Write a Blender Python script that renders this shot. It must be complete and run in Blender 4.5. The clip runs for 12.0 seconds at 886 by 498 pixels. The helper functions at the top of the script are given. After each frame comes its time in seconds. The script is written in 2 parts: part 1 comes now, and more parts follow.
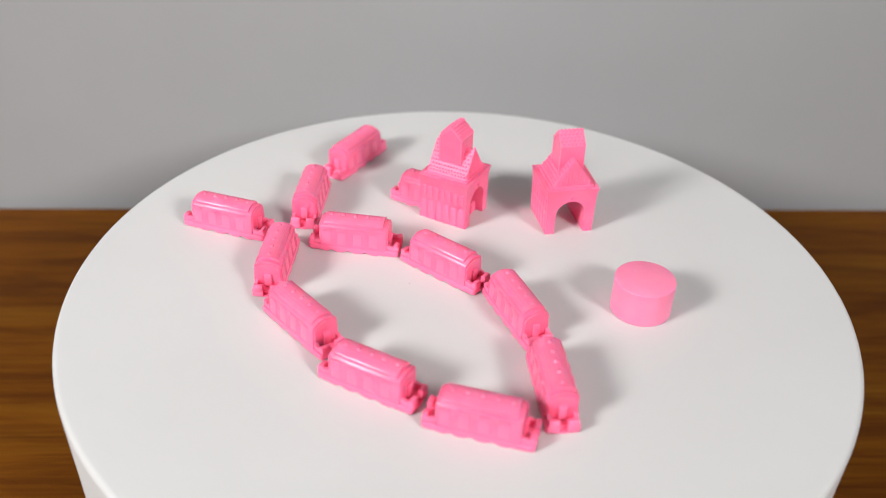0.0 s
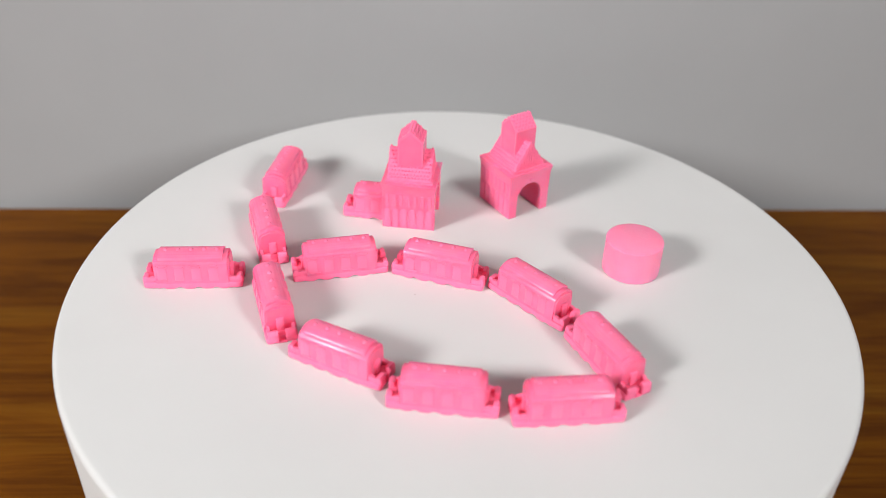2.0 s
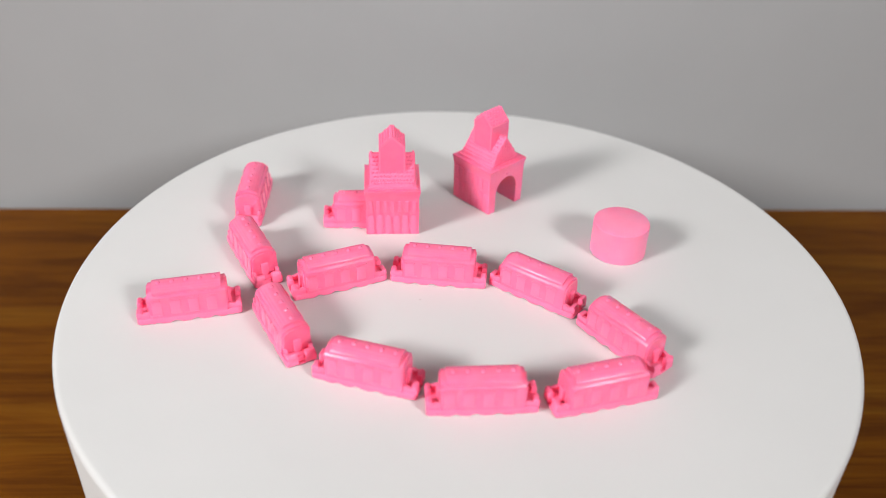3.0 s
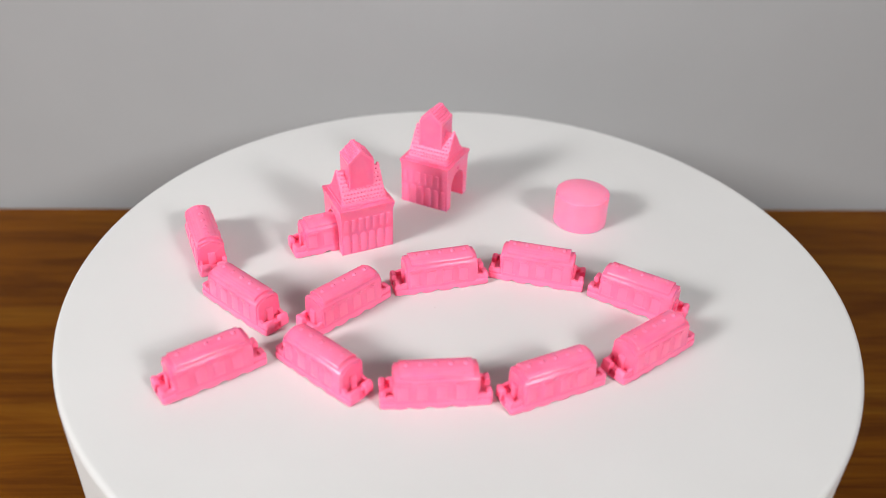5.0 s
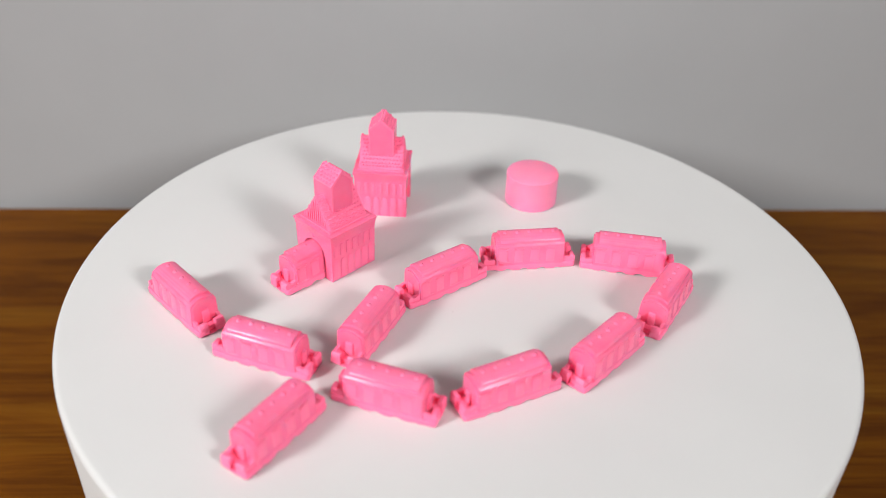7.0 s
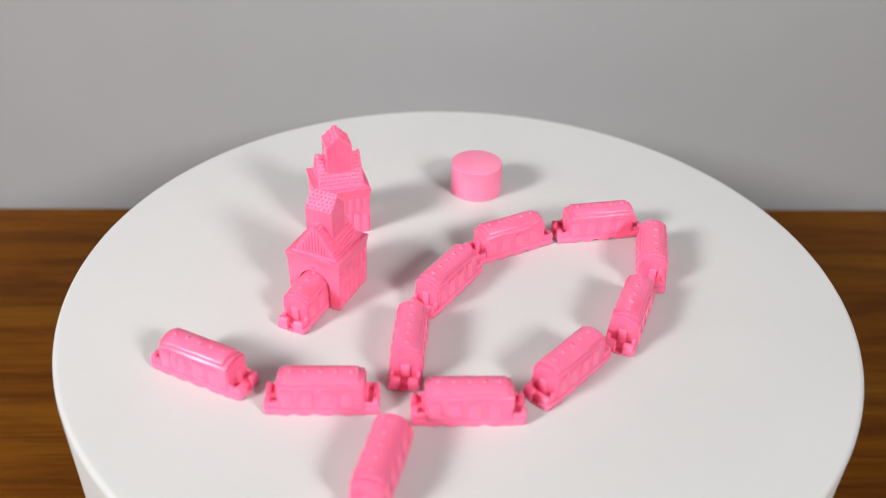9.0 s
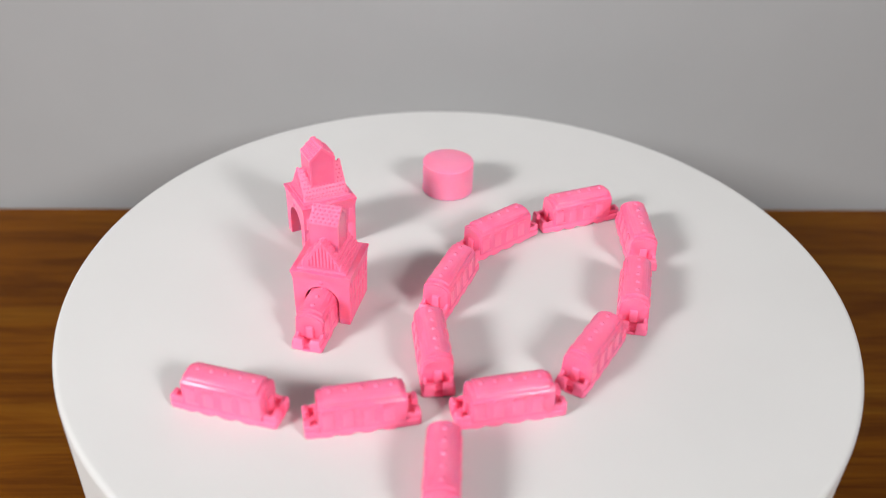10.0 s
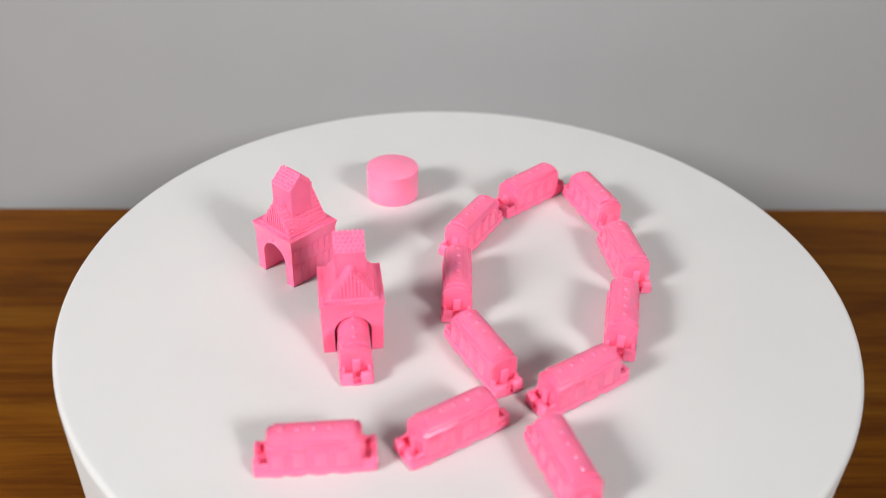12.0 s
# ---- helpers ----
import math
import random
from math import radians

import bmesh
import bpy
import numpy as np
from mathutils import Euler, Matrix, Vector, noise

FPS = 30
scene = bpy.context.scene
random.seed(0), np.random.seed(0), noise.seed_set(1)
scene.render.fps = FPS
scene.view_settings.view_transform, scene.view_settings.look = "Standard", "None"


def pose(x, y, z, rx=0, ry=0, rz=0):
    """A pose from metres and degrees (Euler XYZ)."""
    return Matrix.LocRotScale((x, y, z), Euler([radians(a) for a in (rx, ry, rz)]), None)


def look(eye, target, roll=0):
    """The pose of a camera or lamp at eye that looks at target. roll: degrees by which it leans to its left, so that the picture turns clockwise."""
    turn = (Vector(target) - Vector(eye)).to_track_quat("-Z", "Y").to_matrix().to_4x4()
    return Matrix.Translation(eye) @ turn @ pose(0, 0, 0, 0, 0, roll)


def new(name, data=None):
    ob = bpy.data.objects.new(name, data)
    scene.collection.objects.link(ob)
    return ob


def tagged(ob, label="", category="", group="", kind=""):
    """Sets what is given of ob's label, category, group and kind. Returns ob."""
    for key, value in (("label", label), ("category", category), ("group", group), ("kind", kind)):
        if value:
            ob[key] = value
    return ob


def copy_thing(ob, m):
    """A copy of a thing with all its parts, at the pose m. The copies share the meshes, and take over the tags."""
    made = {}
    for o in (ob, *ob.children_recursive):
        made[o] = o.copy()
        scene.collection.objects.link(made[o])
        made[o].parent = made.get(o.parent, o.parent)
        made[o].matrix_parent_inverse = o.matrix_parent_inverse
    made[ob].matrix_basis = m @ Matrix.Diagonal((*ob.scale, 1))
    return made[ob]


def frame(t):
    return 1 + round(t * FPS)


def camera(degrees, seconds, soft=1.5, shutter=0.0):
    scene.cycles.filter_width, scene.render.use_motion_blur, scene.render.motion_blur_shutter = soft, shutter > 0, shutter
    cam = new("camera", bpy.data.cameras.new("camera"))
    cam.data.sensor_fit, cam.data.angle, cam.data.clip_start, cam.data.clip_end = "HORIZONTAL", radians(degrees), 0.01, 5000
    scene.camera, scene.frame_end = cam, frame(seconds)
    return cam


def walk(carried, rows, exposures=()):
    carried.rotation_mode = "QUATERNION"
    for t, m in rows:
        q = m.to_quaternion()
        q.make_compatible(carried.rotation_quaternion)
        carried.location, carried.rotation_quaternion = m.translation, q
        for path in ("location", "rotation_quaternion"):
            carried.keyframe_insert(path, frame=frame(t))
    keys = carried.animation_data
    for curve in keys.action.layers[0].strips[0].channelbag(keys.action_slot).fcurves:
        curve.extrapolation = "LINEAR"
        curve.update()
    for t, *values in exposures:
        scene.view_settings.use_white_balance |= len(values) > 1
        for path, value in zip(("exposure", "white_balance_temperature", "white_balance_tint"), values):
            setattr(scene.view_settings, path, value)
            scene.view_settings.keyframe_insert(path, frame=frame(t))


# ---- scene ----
# ---- camera: stands still on a tripod, the turntable turns ----
EYE = (0.0, -0.27986, 0.21066)
AIM = (-0.01975, 0.81906, -0.57336)
cam = camera(52.893, 12.0, soft=1.0)
cam.data.dof.use_dof = True
cam.data.dof.focus_distance = 0.345
cam.data.dof.aperture_fstop = 6.8
VIEW = look(EYE, [EYE[i] + AIM[i] for i in range(3)], 1.937)
walk(cam, [(0.0, VIEW), (12.0, VIEW)], exposures=[(0.0, 0.0), (12.0, 0.0)])

TABLE_Z = -0.09          # table top under the turntable, whose platter top is z = 0


def turn(t):
    """The platter's angle in degrees at t seconds."""
    return math.degrees(0.18630 * t - 0.000171 * t * t)


# ---- light: two soft boxes beside the camera, an added overhead fill, a closed room ----
world = bpy.data.worlds.new("world")
scene.world = world
world.use_nodes = True
world.node_tree.nodes["Background"].inputs[0].default_value = (1.0, 0.98, 0.96, 1)
world.node_tree.nodes["Background"].inputs[1].default_value = 0.05


def area(name, eye, target, sx, sy, watts, color, spread=180.0):
    data = bpy.data.lights.new(name, "AREA")
    data.shape, data.size, data.size_y, data.energy, data.color = "RECTANGLE", sx, sy, watts, color
    data.spread = radians(spread)
    ob = new(name, data)
    ob.matrix_world = look(eye, target)
    return ob


area("softbox_light_left", (-1.62, -1.17, 1.125), (-0.02, 0.10, 0), 0.54, 0.54, 4.1, (1.0, 0.988, 0.98), 45.0)
area("softbox_light_right", (1.38, -1.425, 1.245), (-0.10, 0.09, 0), 0.54, 0.54, 2.8, (1.0, 0.988, 0.98), 45.0)
# weak soft fill from above, added without any known fixture
area("overhead_fill_light", (0.0, -0.3, 1.58), (0, -0.3, 0), 1.2, 0.8, 2.6, (1.0, 0.99, 0.98))


# ---- materials ----
def nodes_of(name):
    mat = bpy.data.materials.new(name)
    mat.use_nodes = True
    nt = mat.node_tree
    return mat, nt, nt.nodes["Principled BSDF"]


def add(nt, kind, **values):
    n = nt.nodes.new(kind)
    for key, value in values.items():
        n.inputs[key].default_value = value
    return n


def ramp(nt, fac, stops):
    r = nt.nodes.new("ShaderNodeValToRGB")
    while len(r.color_ramp.elements) < len(stops):
        r.color_ramp.elements.new(0.5)
    for el, (pos, col) in zip(r.color_ramp.elements, stops):
        el.position, el.color = pos, (*col, 1)
    nt.links.new(fac, r.inputs[0])
    return r


def bumped(nt, bsdf, height, strength, distance):
    b = add(nt, "ShaderNodeBump", Strength=strength, Distance=distance)
    nt.links.new(height, b.inputs["Height"])
    nt.links.new(b.outputs[0], bsdf.inputs["Normal"])
    return b


def pink_plastic(name, layer, rough, low, high, depth):
    """Printed plastic: a clear pink with faint horizontal layer lines and slight mottling."""
    mat, nt, bsdf = nodes_of(name)
    co = nt.nodes.new("ShaderNodeTexCoord")
    big = add(nt, "ShaderNodeTexNoise", Scale=160.0, Detail=3.0)
    nt.links.new(co.outputs["Object"], big.inputs["Vector"])
    col = ramp(nt, big.outputs["Fac"], [(0.3, low), (0.7, high)])
    nt.links.new(col.outputs[0], bsdf.inputs["Base Color"])
    bsdf.inputs["Roughness"].default_value = rough
    bsdf.inputs["Specular IOR Level"].default_value = 0.4
    bsdf.inputs["Subsurface Weight"].default_value = 0.8 if depth else 0.0
    bsdf.inputs["Subsurface Radius"].default_value = (1.0, 0.22, 0.27)
    bsdf.inputs["Subsurface Scale"].default_value = depth
    wave = add(nt, "ShaderNodeTexWave", Scale=layer, Distortion=0.6, Detail=1.0)
    wave.bands_direction = "Z"
    nt.links.new(co.outputs["Object"], wave.inputs["Vector"])
    fine = add(nt, "ShaderNodeTexNoise", Scale=1800.0, Detail=2.0)
    nt.links.new(co.outputs["Object"], fine.inputs["Vector"])
    mix = add(nt, "ShaderNodeMath")
    mix.operation = "MULTIPLY_ADD"
    nt.links.new(fine.outputs["Fac"], mix.inputs[0])
    mix.inputs[1].default_value = 0.6
    nt.links.new(wave.outputs["Fac"], mix.inputs[2])
    uneven = add(nt, "ShaderNodeTexNoise", Scale=420.0, Detail=2.0)
    nt.links.new(co.outputs["Object"], uneven.inputs["Vector"])
    total = add(nt, "ShaderNodeMath")
    total.operation = "MULTIPLY_ADD"
    nt.links.new(uneven.outputs["Fac"], total.inputs[0])
    total.inputs[1].default_value = 2.2
    nt.links.new(mix.outputs[0], total.inputs[2])
    bumped(nt, bsdf, total.outputs[0], 0.35, 0.0001)
    return mat


PINK = pink_plastic("pink_printed_plastic", 650.0, 0.27, (0.99, 0.172, 0.332), (0.998, 0.195, 0.362), 0.0006)
PINK_THICK = pink_plastic("pink_printed_plastic_block", 650.0, 0.32, (0.99, 0.172, 0.332), (0.998, 0.195, 0.362), 0.0015)   # solid blocks let more light in
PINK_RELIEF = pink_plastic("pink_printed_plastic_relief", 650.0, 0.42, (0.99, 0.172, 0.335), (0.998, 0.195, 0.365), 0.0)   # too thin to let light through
PINK_STUD = pink_plastic("pink_printed_plastic_tips", 650.0, 0.20, (0.99, 0.176, 0.340), (0.998, 0.199, 0.369), 0.0)   # smooth rounded tips, colour a touch lighter to add to their glint
PINK_SMOOTH = pink_plastic("pink_printed_plastic_smooth", 900.0, 0.42, (0.99, 0.244, 0.418), (0.998, 0.270, 0.444), 0.0025)


def white_platter():
    mat, nt, bsdf = nodes_of("white_satin_plastic")
    co = nt.nodes.new("ShaderNodeTexCoord")
    n = add(nt, "ShaderNodeTexNoise", Scale=14.0, Detail=4.0)
    nt.links.new(co.outputs["Object"], n.inputs["Vector"])
    col = ramp(nt, n.outputs["Fac"], [(0.35, (0.592, 0.589, 0.584)), (0.65, (0.612, 0.609, 0.604))])
    nt.links.new(col.outputs[0], bsdf.inputs["Base Color"])
    bsdf.inputs["Roughness"].default_value = 0.55
    bsdf.inputs["Specular IOR Level"].default_value = 0.3
    f = add(nt, "ShaderNodeTexNoise", Scale=900.0, Detail=2.0)
    nt.links.new(co.outputs["Object"], f.inputs["Vector"])
    bumped(nt, bsdf, f.outputs["Fac"], 0.06, 0.0001)
    return mat


WHITE = white_platter()


def wall_paint(name, a, b):
    mat, nt, bsdf = nodes_of(name)
    co = nt.nodes.new("ShaderNodeTexCoord")
    n = add(nt, "ShaderNodeTexNoise", Scale=5.0, Detail=6.0, Roughness=0.6)
    nt.links.new(co.outputs["Object"], n.inputs["Vector"])
    col = ramp(nt, n.outputs["Fac"], [(0.3, a), (0.7, b)])
    nt.links.new(col.outputs[0], bsdf.inputs["Base Color"])
    bsdf.inputs["Roughness"].default_value = 0.85
    f = add(nt, "ShaderNodeTexNoise", Scale=260.0, Detail=3.0)
    nt.links.new(co.outputs["Object"], f.inputs["Vector"])
    bumped(nt, bsdf, f.outputs["Fac"], 0.15, 0.0006)
    return mat


GREY_WALL = wall_paint("grey_matt_paint", (0.306, 0.307, 0.311), (0.330, 0.331, 0.335))
ROOM_PAINT = wall_paint("pale_room_paint", (0.38, 0.375, 0.37), (0.44, 0.435, 0.43))
ROOM_FLOOR = wall_paint("dark_floor_covering", (0.16, 0.14, 0.12), (0.22, 0.19, 0.16))


def varnished_wood():
    """Orange-brown varnished pine: long streaks along x, darker pores and growth bands."""
    mat, nt, bsdf = nodes_of("varnished_brown_wood")
    co = nt.nodes.new("ShaderNodeTexCoord")
    stretch = nt.nodes.new("ShaderNodeMapping")
    stretch.inputs["Scale"].default_value = (3.2, 24.0, 24.0)
    nt.links.new(co.outputs["Object"], stretch.inputs["Vector"])
    bands = add(nt, "ShaderNodeTexNoise", Scale=1.3, Detail=7.0, Roughness=0.68, Distortion=1.0)
    nt.links.new(stretch.outputs[0], bands.inputs["Vector"])
    col = ramp(nt, bands.outputs["Fac"], [(0.28, (0.094, 0.028, 0.0014)), (0.42, (0.132, 0.041, 0.0018)), (0.52, (0.164, 0.053, 0.0023)),
                                          (0.61, (0.182, 0.066, 0.0036)), (0.76, (0.240, 0.098, 0.0080))])
    pores = nt.nodes.new("ShaderNodeMapping")
    pores.inputs["Scale"].default_value = (14.0, 420.0, 420.0)
    nt.links.new(co.outputs["Object"], pores.inputs["Vector"])
    fine = add(nt, "ShaderNodeTexNoise", Scale=1.0, Detail=3.0)
    nt.links.new(pores.outputs[0], fine.inputs["Vector"])
    dark = ramp(nt, fine.outputs["Fac"], [(0.34, (0.80, 0.76, 0.72)), (0.58, (1.05, 1.05, 1.05))])
    mul = nt.nodes.new("ShaderNodeMix")
    mul.data_type, mul.blend_type = "RGBA", "MULTIPLY"
    mul.inputs[0].default_value = 1.0
    nt.links.new(col.outputs[0], mul.inputs[6])
    nt.links.new(dark.outputs[0], mul.inputs[7])
    # wavy growth lines of the sawn board
    board = nt.nodes.new("ShaderNodeMapping")
    board.inputs["Scale"].default_value = (0.22, 1.0, 1.0)
    nt.links.new(co.outputs["Object"], board.inputs["Vector"])
    rings = add(nt, "ShaderNodeTexWave", Scale=13.0, Distortion=11.0, Detail=4.0)
    rings.bands_direction = "Y"
    rings.inputs["Detail Scale"].default_value = 1.6
    nt.links.new(board.outputs[0], rings.inputs["Vector"])
    line = ramp(nt, rings.outputs["Fac"], [(0.02, (0.62, 0.54, 0.5)), (0.22, (0.96, 0.95, 0.94)), (1.0, (1.06, 1.05, 1.0))])
    grown = nt.nodes.new("ShaderNodeMix")
    grown.data_type, grown.blend_type = "RGBA", "MULTIPLY"
    grown.inputs[0].default_value = 0.6
    nt.links.new(mul.outputs[2], grown.inputs[6])
    nt.links.new(line.outputs[0], grown.inputs[7])
    nt.links.new(grown.outputs[2], bsdf.inputs["Base Color"])
    bsdf.inputs["Roughness"].default_value = 0.6
    bsdf.inputs["Specular IOR Level"].default_value = 0.08
    bumped(nt, bsdf, fine.outputs["Fac"], 0.15, 0.0003)
    return mat


WOOD = varnished_wood()


def plain(name, color, rough):
    mat, nt, bsdf = nodes_of(name)
    bsdf.inputs["Base Color"].default_value = (*color, 1)
    bsdf.inputs["Roughness"].default_value = rough
    bsdf.inputs["Specular IOR Level"].default_value = 0.36
    return mat


SPECK = plain("grey_dust", (0.42, 0.38, 0.36), 0.9)

# ---- mesh helpers; shapes of the toys are given in millimetres ----
MM = 0.001


def empty(name, m=None):
    ob = new(name)
    ob.empty_display_size = 0.01
    if m is not None:
        ob.matrix_basis = m
    return ob


def part(name, bm, material, parent=None, label="", smooth=0.0, scale=MM, at=None):
    """Links a bmesh as one mesh object under a thing or part; smooth: the angle in degrees up to which edges are shaded smooth."""
    bmesh.ops.recalc_face_normals(bm, faces=bm.faces[:])
    bmesh.ops.scale(bm, vec=(scale, scale, scale), verts=bm.verts[:])
    if smooth:
        for f in bm.faces:
            f.smooth = True
        for e in bm.edges:
            e.smooth = len(e.link_faces) == 2 and e.calc_face_angle(0) < radians(smooth)
    me = bpy.data.meshes.new(name)
    bm.to_mesh(me)
    bm.free()
    me.materials.append(material)
    ob = new(name, me)
    if parent is not None:
        ob.parent = parent
    if at is not None:
        ob.matrix_basis = at
    if label:
        tagged(ob, label)
    return ob


def again(ob, m, parent=None):
    """The same mesh once more, at the pose m under the parent."""
    c = new(ob.name, ob.data)
    c.parent = parent or ob.parent
    c.matrix_basis = m
    if "label" in ob:
        c["label"] = ob["label"]
    return c


def box(bm, x0, x1, y0, y1, z0, z1, bevel=0.0, inset=0.0):
    """A box; inset pulls in the top on all sides; bevel rounds its edges."""
    lo = [bm.verts.new(v) for v in ((x0, y0, z0), (x1, y0, z0), (x1, y1, z0), (x0, y1, z0))]
    i = inset
    hi = [bm.verts.new(v) for v in ((x0 + i, y0 + i, z1), (x1 - i, y0 + i, z1), (x1 - i, y1 - i, z1), (x0 + i, y1 - i, z1))]
    fs = [bm.faces.new(lo[::-1]), bm.faces.new(hi)]
    for k in range(4):
        fs.append(bm.faces.new((lo[k], lo[(k + 1) % 4], hi[(k + 1) % 4], hi[k])))
    if bevel:
        es = list({e for f in fs for e in f.edges})
        bmesh.ops.bevel(bm, geom=es, offset=bevel, segments=2, profile=0.5, affect="EDGES")
    return bm


def prism(bm, outline, a, b, axis="x", bevel=0.0):
    """An outline of 2D points pushed along an axis from a to b: (y, z) for x, (x, z) for y, (x, y) for z."""
    def at(p, w):
        return {"x": (w, p[0], p[1]), "y": (p[0], w, p[1]), "z": (p[0], p[1], w)}[axis]
    lo = [bm.verts.new(at(p, a)) for p in outline]
    hi = [bm.verts.new(at(p, b)) for p in outline]
    n = len(outline)
    caps = [bm.faces.new(lo[::-1]), bm.faces.new(hi)]
    for k in range(n):
        bm.faces.new((lo[k], lo[(k + 1) % n], hi[(k + 1) % n], hi[k]))
    if bevel:
        es = list({e for f in caps for e in f.edges})
        bmesh.ops.bevel(bm, geom=es, offset=bevel, segments=2, profile=0.5, affect="EDGES")
    return bm


def lathe(bm, profile, steps=96):
    """A profile of (radius, z) turned round the z axis; ends at radius 0 close it."""
    rings = []
    for r, z in profile:
        if r < 1e-9:
            rings.append([bm.verts.new((0, 0, z))])
        else:
            rings.append([bm.verts.new((r * math.cos(2 * math.pi * k / steps), r * math.sin(2 * math.pi * k / steps), z)) for k in range(steps)])
    for p, q in zip(rings, rings[1:]):
        for k in range(steps):
            n = (k + 1) % steps
            if len(p) == 1:
                bm.faces.new((p[0], q[k], q[n]))
            elif len(q) == 1:
                bm.faces.new((p[k], p[n], q[0]))
            else:
                bm.faces.new((p[k], p[n], q[n], q[k]))
    return bm


def dome(bm, x, y, z, r, h, steps=10):
    """A small rounded stud standing on (x, y, z)."""
    rings = []
    for k, a in enumerate((0, 35, 65)):
        rings.append([bm.verts.new((x + r * math.cos(radians(a)) * math.cos(2 * math.pi * j / steps),
                                    y + r * math.cos(radians(a)) * math.sin(2 * math.pi * j / steps),
                                    z + h * math.sin(radians(a)))) for j in range(steps)])
    top = bm.verts.new((x, y, z + h))
    bm.faces.new(rings[0][::-1])
    for p, q in zip(rings, rings[1:]):
        for j in range(steps):
            bm.faces.new((p[j], p[(j + 1) % steps], q[(j + 1) % steps], q[j]))
    for j in range(steps):
        bm.faces.new((rings[-1][j], rings[-1][(j + 1) % steps], top))
    return bm


# ---- the room: table, wall behind it, room shell ----
EDGE_TURN = 4.77         # the table and the wall stand slightly askew to the camera
ROOM = pose(0, 0.1963, 0, 0, 0, EDGE_TURN)


def build_room():
    wall = part("wall_north", box(bmesh.new(), -2.2, 2.2, 0.006, 0.12, -0.85, 1.65), GREY_WALL, scale=1, at=ROOM)
    tagged(wall, "plain grey matt painted wall behind the table", "wall", kind="structure")
    # out of view: shell added to close the room and bounce fill light
    for name, dims in (("wall_south", (-2.2, 2.2, -3.1, -3.0, -0.85, 1.65)), ("wall_west", (-2.3, -2.2, -3.1, 0.12, -0.85, 1.65)),
                       ("wall_east", (2.2, 2.3, -3.1, 0.12, -0.85, 1.65))):
        tagged(part(name, box(bmesh.new(), *dims), ROOM_PAINT, scale=1, at=ROOM), "pale painted room wall, unseen, added to bounce light", "wall", kind="structure")
    tagged(part("ceiling", box(bmesh.new(), -2.3, 2.3, -3.1, 0.12, 1.65, 1.75), ROOM_PAINT, scale=1, at=ROOM), "pale painted ceiling, unseen, added to bounce light", "ceiling", kind="structure")
    tagged(part("floor", box(bmesh.new(), -2.3, 2.3, -3.1, 0.12, -0.95, -0.85), ROOM_FLOOR, scale=1, at=ROOM), "dark floor of the room", "floor", kind="structure")


def build_table():
    table = tagged(empty("wooden_table", ROOM), "orange-brown varnished wooden table against a grey wall", "table")
    top = part("tabletop", box(bmesh.new(), -0.75, 0.75, -0.72, 0.0, TABLE_Z - 0.03, TABLE_Z, bevel=0.003), WOOD, table, scale=1, smooth=40)
    leg = part("leg", box(bmesh.new(), -0.03, 0.03, -0.03, 0.03, -0.85, TABLE_Z - 0.03, bevel=0.003), WOOD, table, scale=1, at=pose(-0.69, -0.06, 0))
    for x, y in ((0.69, -0.06), (-0.69, -0.66), (0.69, -0.66)):
        again(leg, pose(x, y, 0))


def build_turntable():
    tt = tagged(empty("turntable", pose(0, 0, TABLE_Z)), "round white plastic display turntable standing on a wooden table", "turntable")
    base = part("base", lathe(bmesh.new(), [(0, 0), (0.135, 0), (0.135, 0.012), (0, 0.012)], 96), WHITE, tt, scale=1, smooth=40)
    prof = [(0, 0.014)]
    prof += [(0.1485, 0.014), (0.1497, 0.0155)]
    for k in range(7):
        a = radians(90 * k / 6)
        prof.append((0.1478 + 0.0022 * math.cos(a), 0.0878 + 0.0022 * math.sin(a)))
    prof.append((0, 0.09))
    platter = part("platter", lathe(bmesh.new(), prof, 192), WHITE, tt, scale=1, smooth=35)
    for x, y, r in ((-19.3, -3.6, 0.28), (40.5, -11.0, 0.22)):
        bm = dome(bmesh.new(), 0, 0, 0, r, 0.12, 6)
        part("speck", bm, SPECK, platter, "tiny grey speck of dust", at=pose(x * MM, y * MM, 0.09))
    return tt, platter


build_room()
build_table()
turntable, platter = build_turntable()


# ---- the train carriage ----
def arch_outline(half, top, bottom, lean=0.0):
    """Sides that lean out by so much at the bottom, a tight shoulder and a flat-arched roof, as (y, z)."""
    sweep = 40.0
    radius = (half - 0.55) / math.sin(radians(sweep))
    arc = [(radius * math.sin(radians(a)), top - radius * (1 - math.cos(radians(a)))) for a in range(40, -41, -5)]
    edge = arc[0][1]
    right = [(half + lean, bottom), (half, edge - 0.95), (half - 0.08, edge - 0.55), (half - 0.25, edge - 0.22)]
    return right + arc + [(-y, z) for y, z in right[::-1]]


def roof_cap_outline():
    """Raised cap of the roof, narrower than the body, with an upright rounded rim."""
    radius = 6.6
    outer = [(radius * math.sin(radians(a)), 14.45 - radius * (1 - math.cos(radians(a)))) for a in range(36, -37, -4)]
    low = outer[0][1]
    rim = [(3.9, 11.6), (4.2, 11.75), (4.2, low - 0.5), (4.14, low - 0.22)]
    return rim + outer + [(-y, z) for y, z in rim[::-1]]


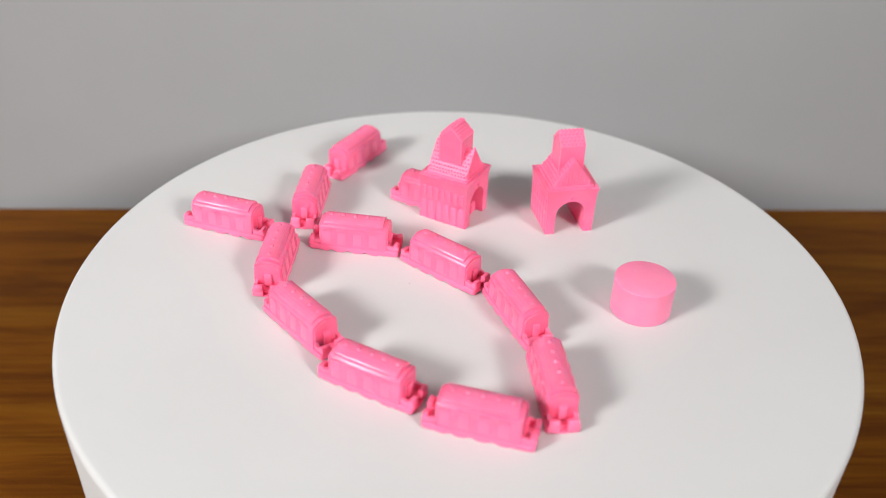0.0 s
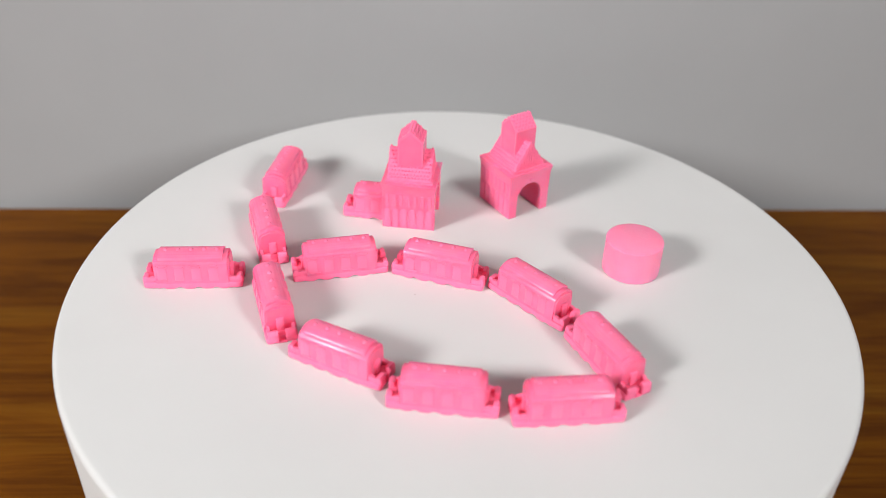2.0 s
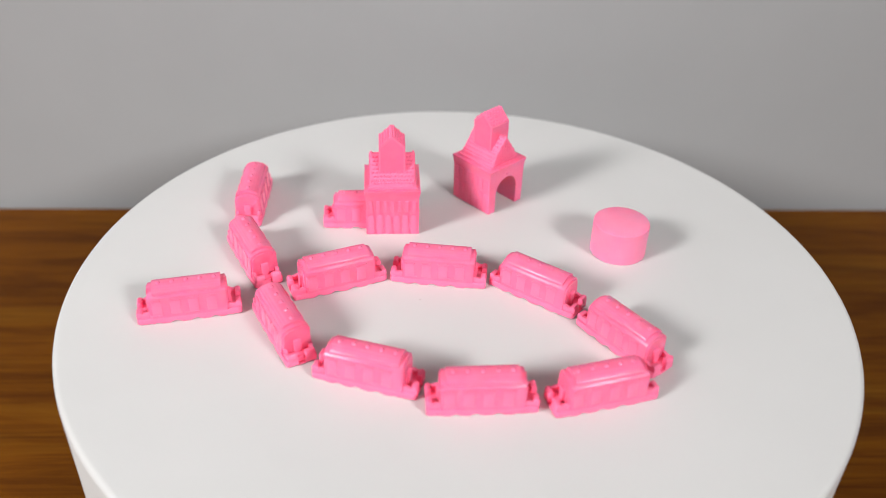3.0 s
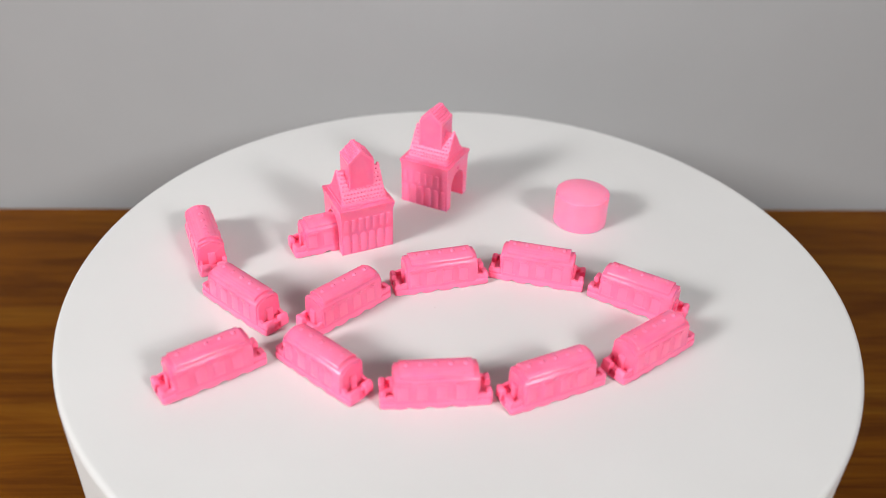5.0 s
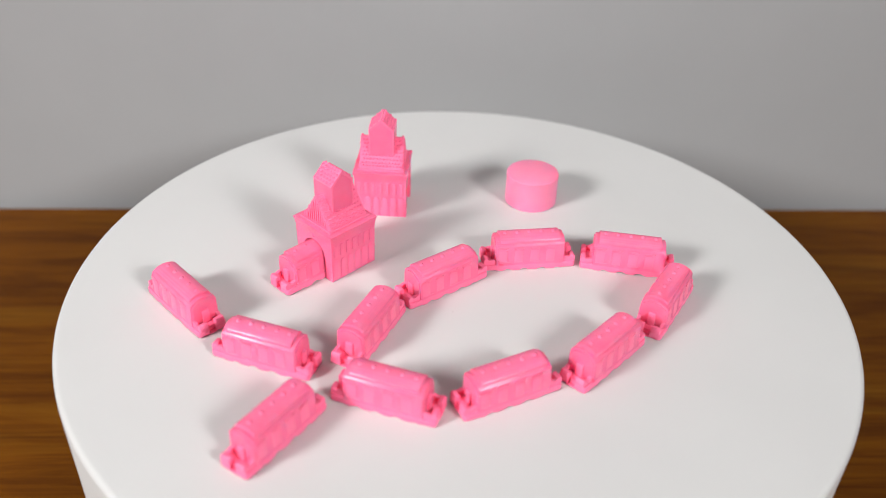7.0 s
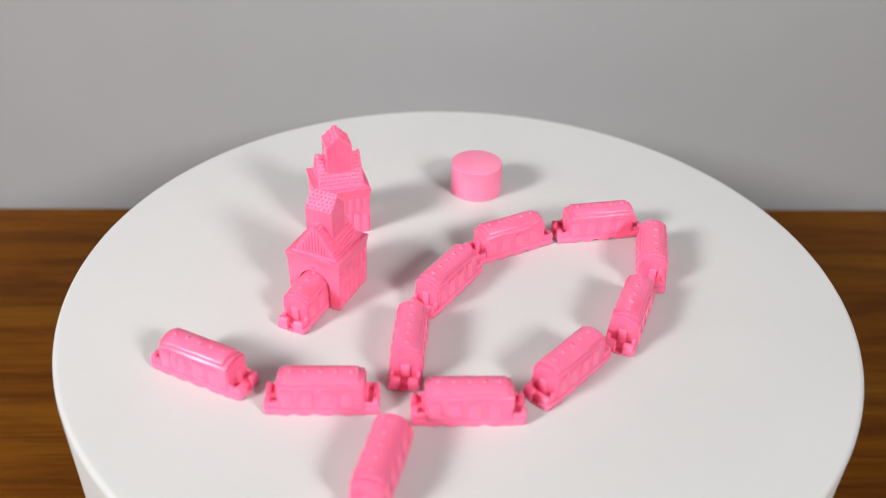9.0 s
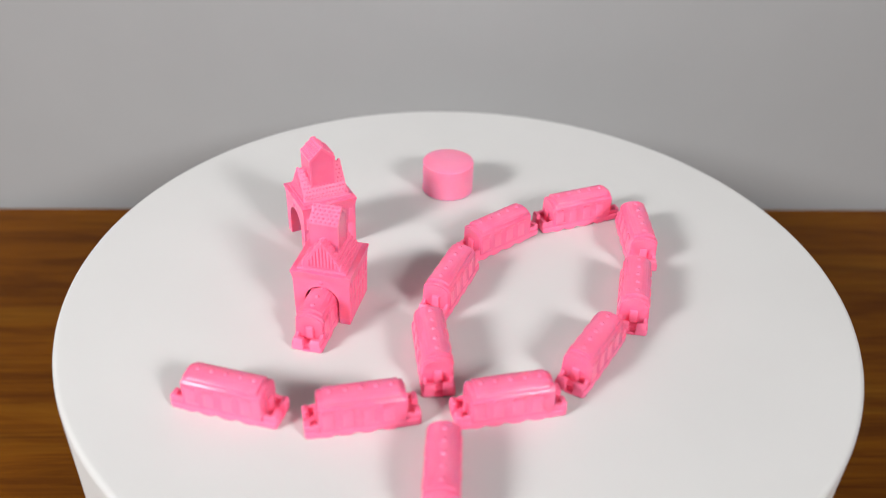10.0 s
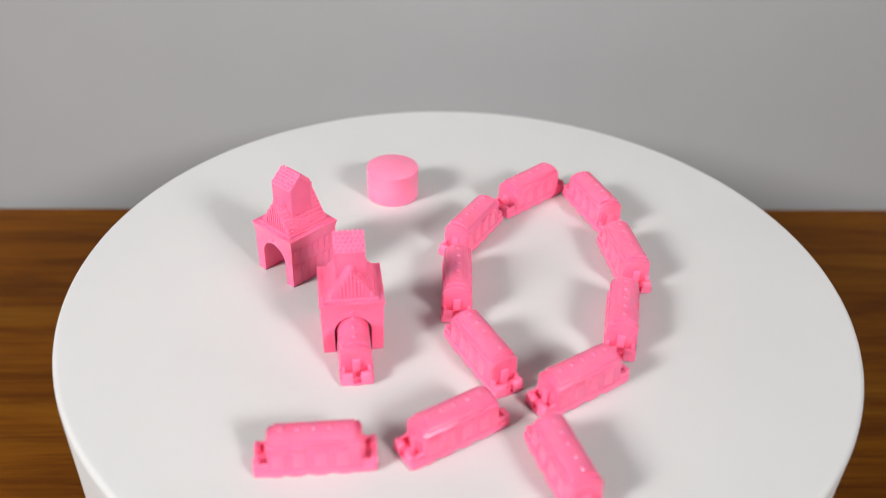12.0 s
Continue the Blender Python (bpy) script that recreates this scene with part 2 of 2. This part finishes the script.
def build_carriage():
    car = empty("train_carriage")
    bm = prism(bmesh.new(), arch_outline(5.1, 13.4, 1.0, 0.68), -13.7, 13.7, "x", bevel=0.3)
    body = part("body", bm, PINK, car, smooth=38)
    roof = part("roof", prism(bmesh.new(), roof_cap_outline(), -12.1, 12.1, "x", bevel=0.28), PINK, car, smooth=38)
    stud = None
    for k in range(5):
        m = pose((k - 2) * 4.9 * MM, 0, 14.32 * MM)
        stud = again(stud, m) if stud else part("stud", dome(bmesh.new(), 0, 0, 0, 0.88, 0.74, 12), PINK_STUD, roof, smooth=60, at=m)
    # skirt with a wavy lower edge, wheels just showing behind it
    edge = [(-14.5, 1.0), (-13.6, 0.5), (-12.6, 0.1), (-11.0, 0.0), (-9.9, 0.4), (-9.2, 1.15), (-8.4, 1.15), (-7.7, 0.4), (-6.6, 0.0), (-4.4, 0.0), (-3.4, 0.45), (-2.7, 1.2), (-1.5, 1.15),
            (-0.8, 0.4), (0.3, 0.0), (2.6, 0.0), (3.7, 0.4), (4.6, 1.2), (5.8, 1.15), (6.5, 0.4), (7.5, 0.0), (10.0, 0.0), (10.9, 0.8), (12.0, 0.8), (12.8, 0.2), (14.5, 0.8)]
    for side in (-1, 1):
        bm = prism(bmesh.new(), edge + [(14.5, 2.6), (-14.5, 2.6)], side * 4.6, side * 5.78, "y", bevel=0.2)
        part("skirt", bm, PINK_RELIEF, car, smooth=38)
    wheel = None
    for x in (-10.8, -6.4, 6.4, 10.8):
        for side in (-1, 1):
            m = pose(x * MM, side * 3.5 * MM, 1.7 * MM, 90, 0, 0)
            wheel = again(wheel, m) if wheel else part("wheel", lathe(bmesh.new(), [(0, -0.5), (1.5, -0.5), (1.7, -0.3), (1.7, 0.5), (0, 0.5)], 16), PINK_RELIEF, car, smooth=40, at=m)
    # tall shallow window panels with an arched brow, and a small ledge below every second one
    wbm = bmesh.new()
    ow = [(1.75, 3.7), (1.75, 8.9)] + [(1.75 * math.cos(radians(a)), 8.9 + 0.5 * math.sin(radians(a))) for a in (30, 60, 90, 120, 150)] + [(-1.75, 8.9), (-1.75, 3.7)]
    prism(wbm, ow, -0.12, 0.12, "y", bevel=0.115)
    bbm = bmesh.new()
    for w, z in ((2.5, 9.9), (2.05, 9.35)):
        ob = [(w * math.cos(radians(a)), z + 0.85 * math.sin(radians(a))) for a in range(20, 161, 20)]
        ib = [((w - 0.12) * math.cos(radians(a)), z - 0.28 + 0.8 * math.sin(radians(a))) for a in range(160, 19, -20)]
        prism(bbm, ob + ib, -0.34, 0.34, "y")
    window = brow = ledge = None
    for side in (-1, 1):
        for k in range(4):
            x = -side * ((k - 1.5) * 6.4 - 1.4)
            m = pose(x * MM, side * 5.82 * MM, 0, side * 3.9, 0, 0)
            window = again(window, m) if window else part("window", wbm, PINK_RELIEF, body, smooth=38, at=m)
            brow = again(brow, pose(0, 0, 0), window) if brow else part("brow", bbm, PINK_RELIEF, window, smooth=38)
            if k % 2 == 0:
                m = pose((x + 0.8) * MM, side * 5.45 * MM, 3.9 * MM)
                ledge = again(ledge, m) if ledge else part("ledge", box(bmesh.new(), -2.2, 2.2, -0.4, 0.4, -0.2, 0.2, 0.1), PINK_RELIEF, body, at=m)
    # both ends: arched rim, platform with a notch, a raised door, low side walls and two bumper blocks
    made = {}
    for turn_z in (0, 180):
        spin = pose(0, 0, 0, 0, 0, turn_z)
        for name in ("end_wall", "platform", "end_door", "bumper_a", "bumper_b", "side_wall_a", "side_wall_b"):
            plain_name = name[:-2] if name[-2:] in ("_a", "_b") else name
            if name in made:
                again(made[name], spin)
                continue
            bm = bmesh.new()
            if name == "end_wall":
                prism(bm, arch_outline(4.65, 12.5, 1.0, 0.5), 13.2, 14.15, "x", bevel=0.25)
            elif name == "platform":
                prism(bm, [(13.2, 5.8), (17.3, 5.75), (18.2, 5.5), (18.6, 4.9), (18.6, 1.35), (17.2, 1.35), (17.2, -1.35), (18.6, -1.35), (18.6, -4.9), (18.2, -5.5), (17.3, -5.75), (13.2, -5.8)], 0.35, 2.9, "z", bevel=0.4)
                box(bm, 16.8, 18.5, -1.5, 1.5, 0.1, 0.8, bevel=0.2)
            elif name == "end_door":
                box(bm, 13.2, 15.0, -1.35, 1.35, 2.6, 8.2, bevel=0.25)
                box(bm, 14.5, 15.1, -1.0, 1.0, 6.4, 7.4, bevel=0.2)
            elif name.startswith("side_wall"):
                t = 1 if name.endswith("a") else -1
                prism(bm, [(13.2, 2.6), (17.0, 2.6), (17.0, 4.6), (16.2, 4.8), (14.6, 4.8), (14.2, 5.2), (13.2, 5.2)], *sorted((t * 3.9, t * 5.05)), "y", bevel=0.3)
            else:
                t = 1 if name.endswith("a") else -1
                prism(bm, [(16.5, 2.4), (18.5, 2.4), (18.7, 3.4), (18.6, 4.7), (18.1, 5.3), (17.2, 5.3), (16.6, 4.9)], *sorted((t * 1.35, t * 4.95)), "y", bevel=0.35)
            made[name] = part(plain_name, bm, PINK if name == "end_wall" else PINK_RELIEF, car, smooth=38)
    return car


carriage = build_carriage()
LABEL = "pink 3D-printed toy train carriage"
CARS = [  # x, y in millimetres and heading in degrees at the start, and what sets each apart
    (-51.9, 89.8, -118.2, "ending the loose pair"), (-66.4, 49.1, -91.3, "beside the crossing"),
    (-97.8, 29.9, 164.5, "at the tail of the line"), (-72.2, 1.8, -90.8, "in the loop"),
    (-55.4, -33.8, -45.4, "in the loop"), (-27.5, -61.5, -25.4, "in the loop"), (9.3, -78.2, -13.4, "at the loop's tip"),
    (32.9, -60.5, -81.5, "at the loop's tip"), (22.0, -21.7, -64.3, "in the loop"), (-6.0, 5.4, -35.3, "in the loop"),
    (-43.0, 20.4, -6.2, "in the loop"), (-13.43, 54.88, 154.2, "half inside the station arch")]
movers = []
for k, (x, y, deg, where) in enumerate(CARS):
    m = pose(x * MM, y * MM, 0, 0, 0, deg)
    if k == 0:
        thing = carriage
        thing.matrix_basis = m
    else:
        thing = copy_thing(carriage, m)
    tagged(thing, f"{LABEL}, {where}", "toy train", "train carriages on the turntable")
    movers.append((thing, m))


# ---- the two stations ----
def studs_on_slope(bm, a, b, across, rows, cols, r, h):
    """Rows of little raised shingles on the slope from the point a up to b; across: the half width vector at a and at b."""
    a, b = Vector(a), Vector(b)
    w0, w1 = Vector(across[0]), Vector(across[1])
    up = (b - a)
    normal = w0.cross(up).normalized()
    if normal.z < 0:
        normal = -normal
    side = w0.normalized()
    climb = up.normalized()
    for i in range(rows):
        f = (i + 0.5) / rows
        mid, half = a + up * f, w0.lerp(w1, f)
        for j in range(cols):
            g = (j + 0.5 + (0.2 if i % 2 else -0.2)) / cols * 2 - 1
            c = mid + half * g
            rings = [[bm.verts.new(c + (side * math.cos(q * math.pi / 3) + climb * math.sin(q * math.pi / 3)) * r * f + normal * g) for q in range(6)]
                     for f, g in ((1.0, -0.1), (0.72, h * 0.7))]
            tip = bm.verts.new(c + normal * h)
            for q in range(6):
                n = (q + 1) % 6
                bm.faces.new((rings[0][q], rings[0][n], rings[1][n], rings[1][q]))
                bm.faces.new((rings[1][q], rings[1][n], tip))


def build_station():
    """x runs along the track through the arch, y across it."""
    st = empty("toy_station")
    # arched hall: one closed outline across the track, pushed along it
    arch = [(6.4 * math.cos(radians(a)), 9.0 + 6.4 * math.sin(radians(a))) for a in range(0, 181, 12)]
    outline = [(10.35, 0), (10.75, 21.3), (-10.75, 21.3), (-10.35, 0), (-6.4, 0)] + arch[::-1] + [(6.4, 0)]
    bm = prism(bmesh.new(), outline, -11.0, 11.0, "x")
    for z in (16.6, 18.0, 19.2, 20.2, 20.7):
        bmesh.ops.bisect_plane(bm, geom=bm.verts[:] + bm.edges[:] + bm.faces[:], plane_co=(0, 0, z), plane_no=(0, 0, 1))
    for v in bm.verts:      # the walls flare out to the cornice on all four sides
        rise = max(0.0, min(1.0, (v.co.z - 16.6) / 4.1)) ** 2 * 0.55
        v.co.x += math.copysign(rise, v.co.x)
        v.co.y += math.copysign(rise, v.co.y)
    hall = part("hall", bm, PINK_THICK, st, smooth=20)
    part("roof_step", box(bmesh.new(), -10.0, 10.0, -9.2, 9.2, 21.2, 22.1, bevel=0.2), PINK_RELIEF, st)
    # two storeys of raised panels on the closed walls: arched below, narrow above
    tall = [(1.3, 0.7), (1.3, 8.4)] + [(1.3 * math.cos(radians(a)), 8.4 + 1.1 * math.sin(radians(a))) for a in (30, 60, 90, 120, 150)] + [(-1.3, 8.4), (-1.3, 0.7)]
    low_panel = high_panel = None
    for side in (-1, 1):
        for k in range(6):
            m = pose((-8.9 + 3.56 * k) * MM, side * 10.28 * MM, 0, side * -1.22, 0, 0) @ pose(0, 0, 0, 0, 0, 0 if side > 0 else 180)
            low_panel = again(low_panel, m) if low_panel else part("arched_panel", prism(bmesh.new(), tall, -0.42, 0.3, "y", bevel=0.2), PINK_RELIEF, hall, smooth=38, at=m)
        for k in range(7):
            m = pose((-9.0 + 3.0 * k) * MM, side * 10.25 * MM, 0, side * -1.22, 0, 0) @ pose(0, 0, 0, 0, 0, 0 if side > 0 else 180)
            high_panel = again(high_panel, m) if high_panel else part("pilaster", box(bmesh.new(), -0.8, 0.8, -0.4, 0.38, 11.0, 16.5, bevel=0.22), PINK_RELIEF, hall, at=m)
    # brow over each arch, with a round boss
    for s in (-1, 1):
        oa = [(3.9 * math.cos(radians(a)), 15.6 + 2.6 * math.sin(radians(a))) for a in range(10, 171, 16)]
        ia = [(3.2 * math.cos(radians(a)), 15.6 + 1.9 * math.sin(radians(a))) for a in range(170, 9, -16)]
        bm = prism(bmesh.new(), oa + ia, s * 10.7, s * 11.1, "x", bevel=0.08)
        part("arch_brow", bm, PINK_RELIEF, hall)
        bm = dome(bmesh.new(), 0, 0, -0.3, 0.8, 0.9)
        part("boss", bm, PINK_STUD, hall, smooth=60, at=pose(s * 11.05 * MM, 0, 17.2 * MM, 0, s * 90, 0))
    # saddle roof along the track, flared at the eaves
    half = [(8.1, 22.0), (7.9, 22.6), (6.5, 24.6), (3.2, 29.7), (0.6, 33.2)]
    roof = part("roof", prism(bmesh.new(), half + [(-y, z) for y, z in half[::-1]], -8.7, 8.7, "x"), PINK_RELIEF, st)
    for s in (-1, 1):
        bm = bmesh.new()
        studs_on_slope(bm, (0, s * 7.9, 22.6), (0, s * 6.5, 24.6), ((8.5, 0, 0), (8.5, 0, 0)), 2, 12, 0.50, 0.82)
        studs_on_slope(bm, (0, s * 6.4, 24.8), (0, s * 0.9, 32.8), ((8.5, 0, 0), (8.5, 0, 0)), 6, 12, 0.50, 0.82)
        tagged(part("shingles", bm, PINK_STUD, roof, smooth=70), "rows of small raised roof shingles", kind="stuff")
    # pediments over the arches, with upright boards
    for s in (-1, 1):
        bm = prism(bmesh.new(), [(7.9, 22.0), (7.7, 22.7), (6.4, 24.5), (0, 34.2), (-6.4, 24.5), (-7.7, 22.7), (-7.9, 22.0)], s * 8.2, s * 9.1, "x", bevel=0.12)
        ped = part("pediment", bm, PINK_RELIEF, st)
        for k in range(9):
            y = -5.0 + 1.25 * k
            top = 34.2 - abs(y) / 7.1 * 11.2 - 1.1
            part("board", box(bmesh.new(), s * 9.1 - 0.35, s * 9.1 + 0.35, y - 0.42, y + 0.42, 22.3, max(top, 23.9), bevel=0.2), PINK_RELIEF, ped)
        for t in (-1, 1):
            part("corner_knob", dome(bmesh.new(), s * 8.8, t * 7.0, 22.0, 0.85, 2.4, 4), PINK_RELIEF, ped, smooth=60)
    # tower with its gables over the closed walls
    bm = prism(bmesh.new(), [(5.3, 22.6), (5.3, 38.4), (0, 43.4), (-5.3, 38.4), (-5.3, 22.6)], -5.15, 5.15, "y", bevel=0.12)
    tower = part("tower", bm, PINK, st)
    # slightly raised border round each plain gable
    for s in (-1, 1):
        ring = [(5.25, 22.6), (5.25, 38.3), (0, 43.2), (-5.25, 38.3), (-5.25, 22.6), (-4.6, 22.6), (-4.6, 38.0), (0, 42.3), (4.6, 38.0), (4.6, 22.6)]
        part("gable_border", prism(bmesh.new(), ring, s * 4.9, s * 5.27, "y", bevel=0.08), PINK_RELIEF, tower)
    for s in (-1, 1):
        bm = prism(bmesh.new(), [(s * 5.34, 38.0), (s * 5.34, 38.5), (0, 43.5), (0, 42.9)], -5.28, 5.28, "y", bevel=0.06)
        tr = part("tower_roof", bm, PINK_RELIEF, tower)
        bm = bmesh.new()
        studs_on_slope(bm, (s * 5.3, 0, 38.5), (s * 0.1, 0, 43.4), ((0, 5.1, 0), (0, 5.1, 0)), 5, 6, 0.56, 0.72)
        tagged(part("shingles", bm, PINK_STUD, tr, smooth=70), "rows of small raised roof shingles", kind="stuff")
    return st


station = build_station()
STATIONS = [(-3.97, 50.31, 154.2, "carriage in its arch"), (42.8, 48.5, 104.0, "standing empty")]
for k, (x, y, deg, what) in enumerate(STATIONS):
    m = pose(x * MM, y * MM, 0, 0, 0, deg)
    if k == 0:
        thing = station
        thing.matrix_basis = m
    else:
        thing = copy_thing(station, m)
    tagged(thing, f"pink 3D-printed toy station with tower, {what}", "toy station", "toy stations on the turntable")
    movers.append((thing, m))


# ---- the plain cylinder ----
def build_cylinder():
    prof = [(0, 0), (11.1, 0), (11.4, 0.25), (11.4, 13.7)]
    prof += [(11.05 + 0.35 * math.cos(radians(a)), 13.75 + 0.35 * math.sin(radians(a))) for a in (0, 45, 90)]
    prof += [(0, 14.1)]
    return part("cylinder_block", lathe(bmesh.new(), prof, 96), PINK_SMOOTH, smooth=50)


m = pose(69.2 * MM, -11.9 * MM, 0)
drum = build_cylinder()
drum.matrix_basis = m
tagged(drum, "plain pink 3D-printed cylinder standing on the turntable", "toy block")
movers.append((drum, m))


# ---- motion: everything on the platter turns with it about the z axis ----
def motions():
    steps = [k * 0.25 for k in range(49)]
    walk(platter, [(t, pose(0, 0, 0, 0, 0, turn(t))) for t in steps])
    for thing, m in movers:
        walk(thing, [(t, pose(0, 0, 0, 0, 0, turn(t)) @ m) for t in steps])


motions()
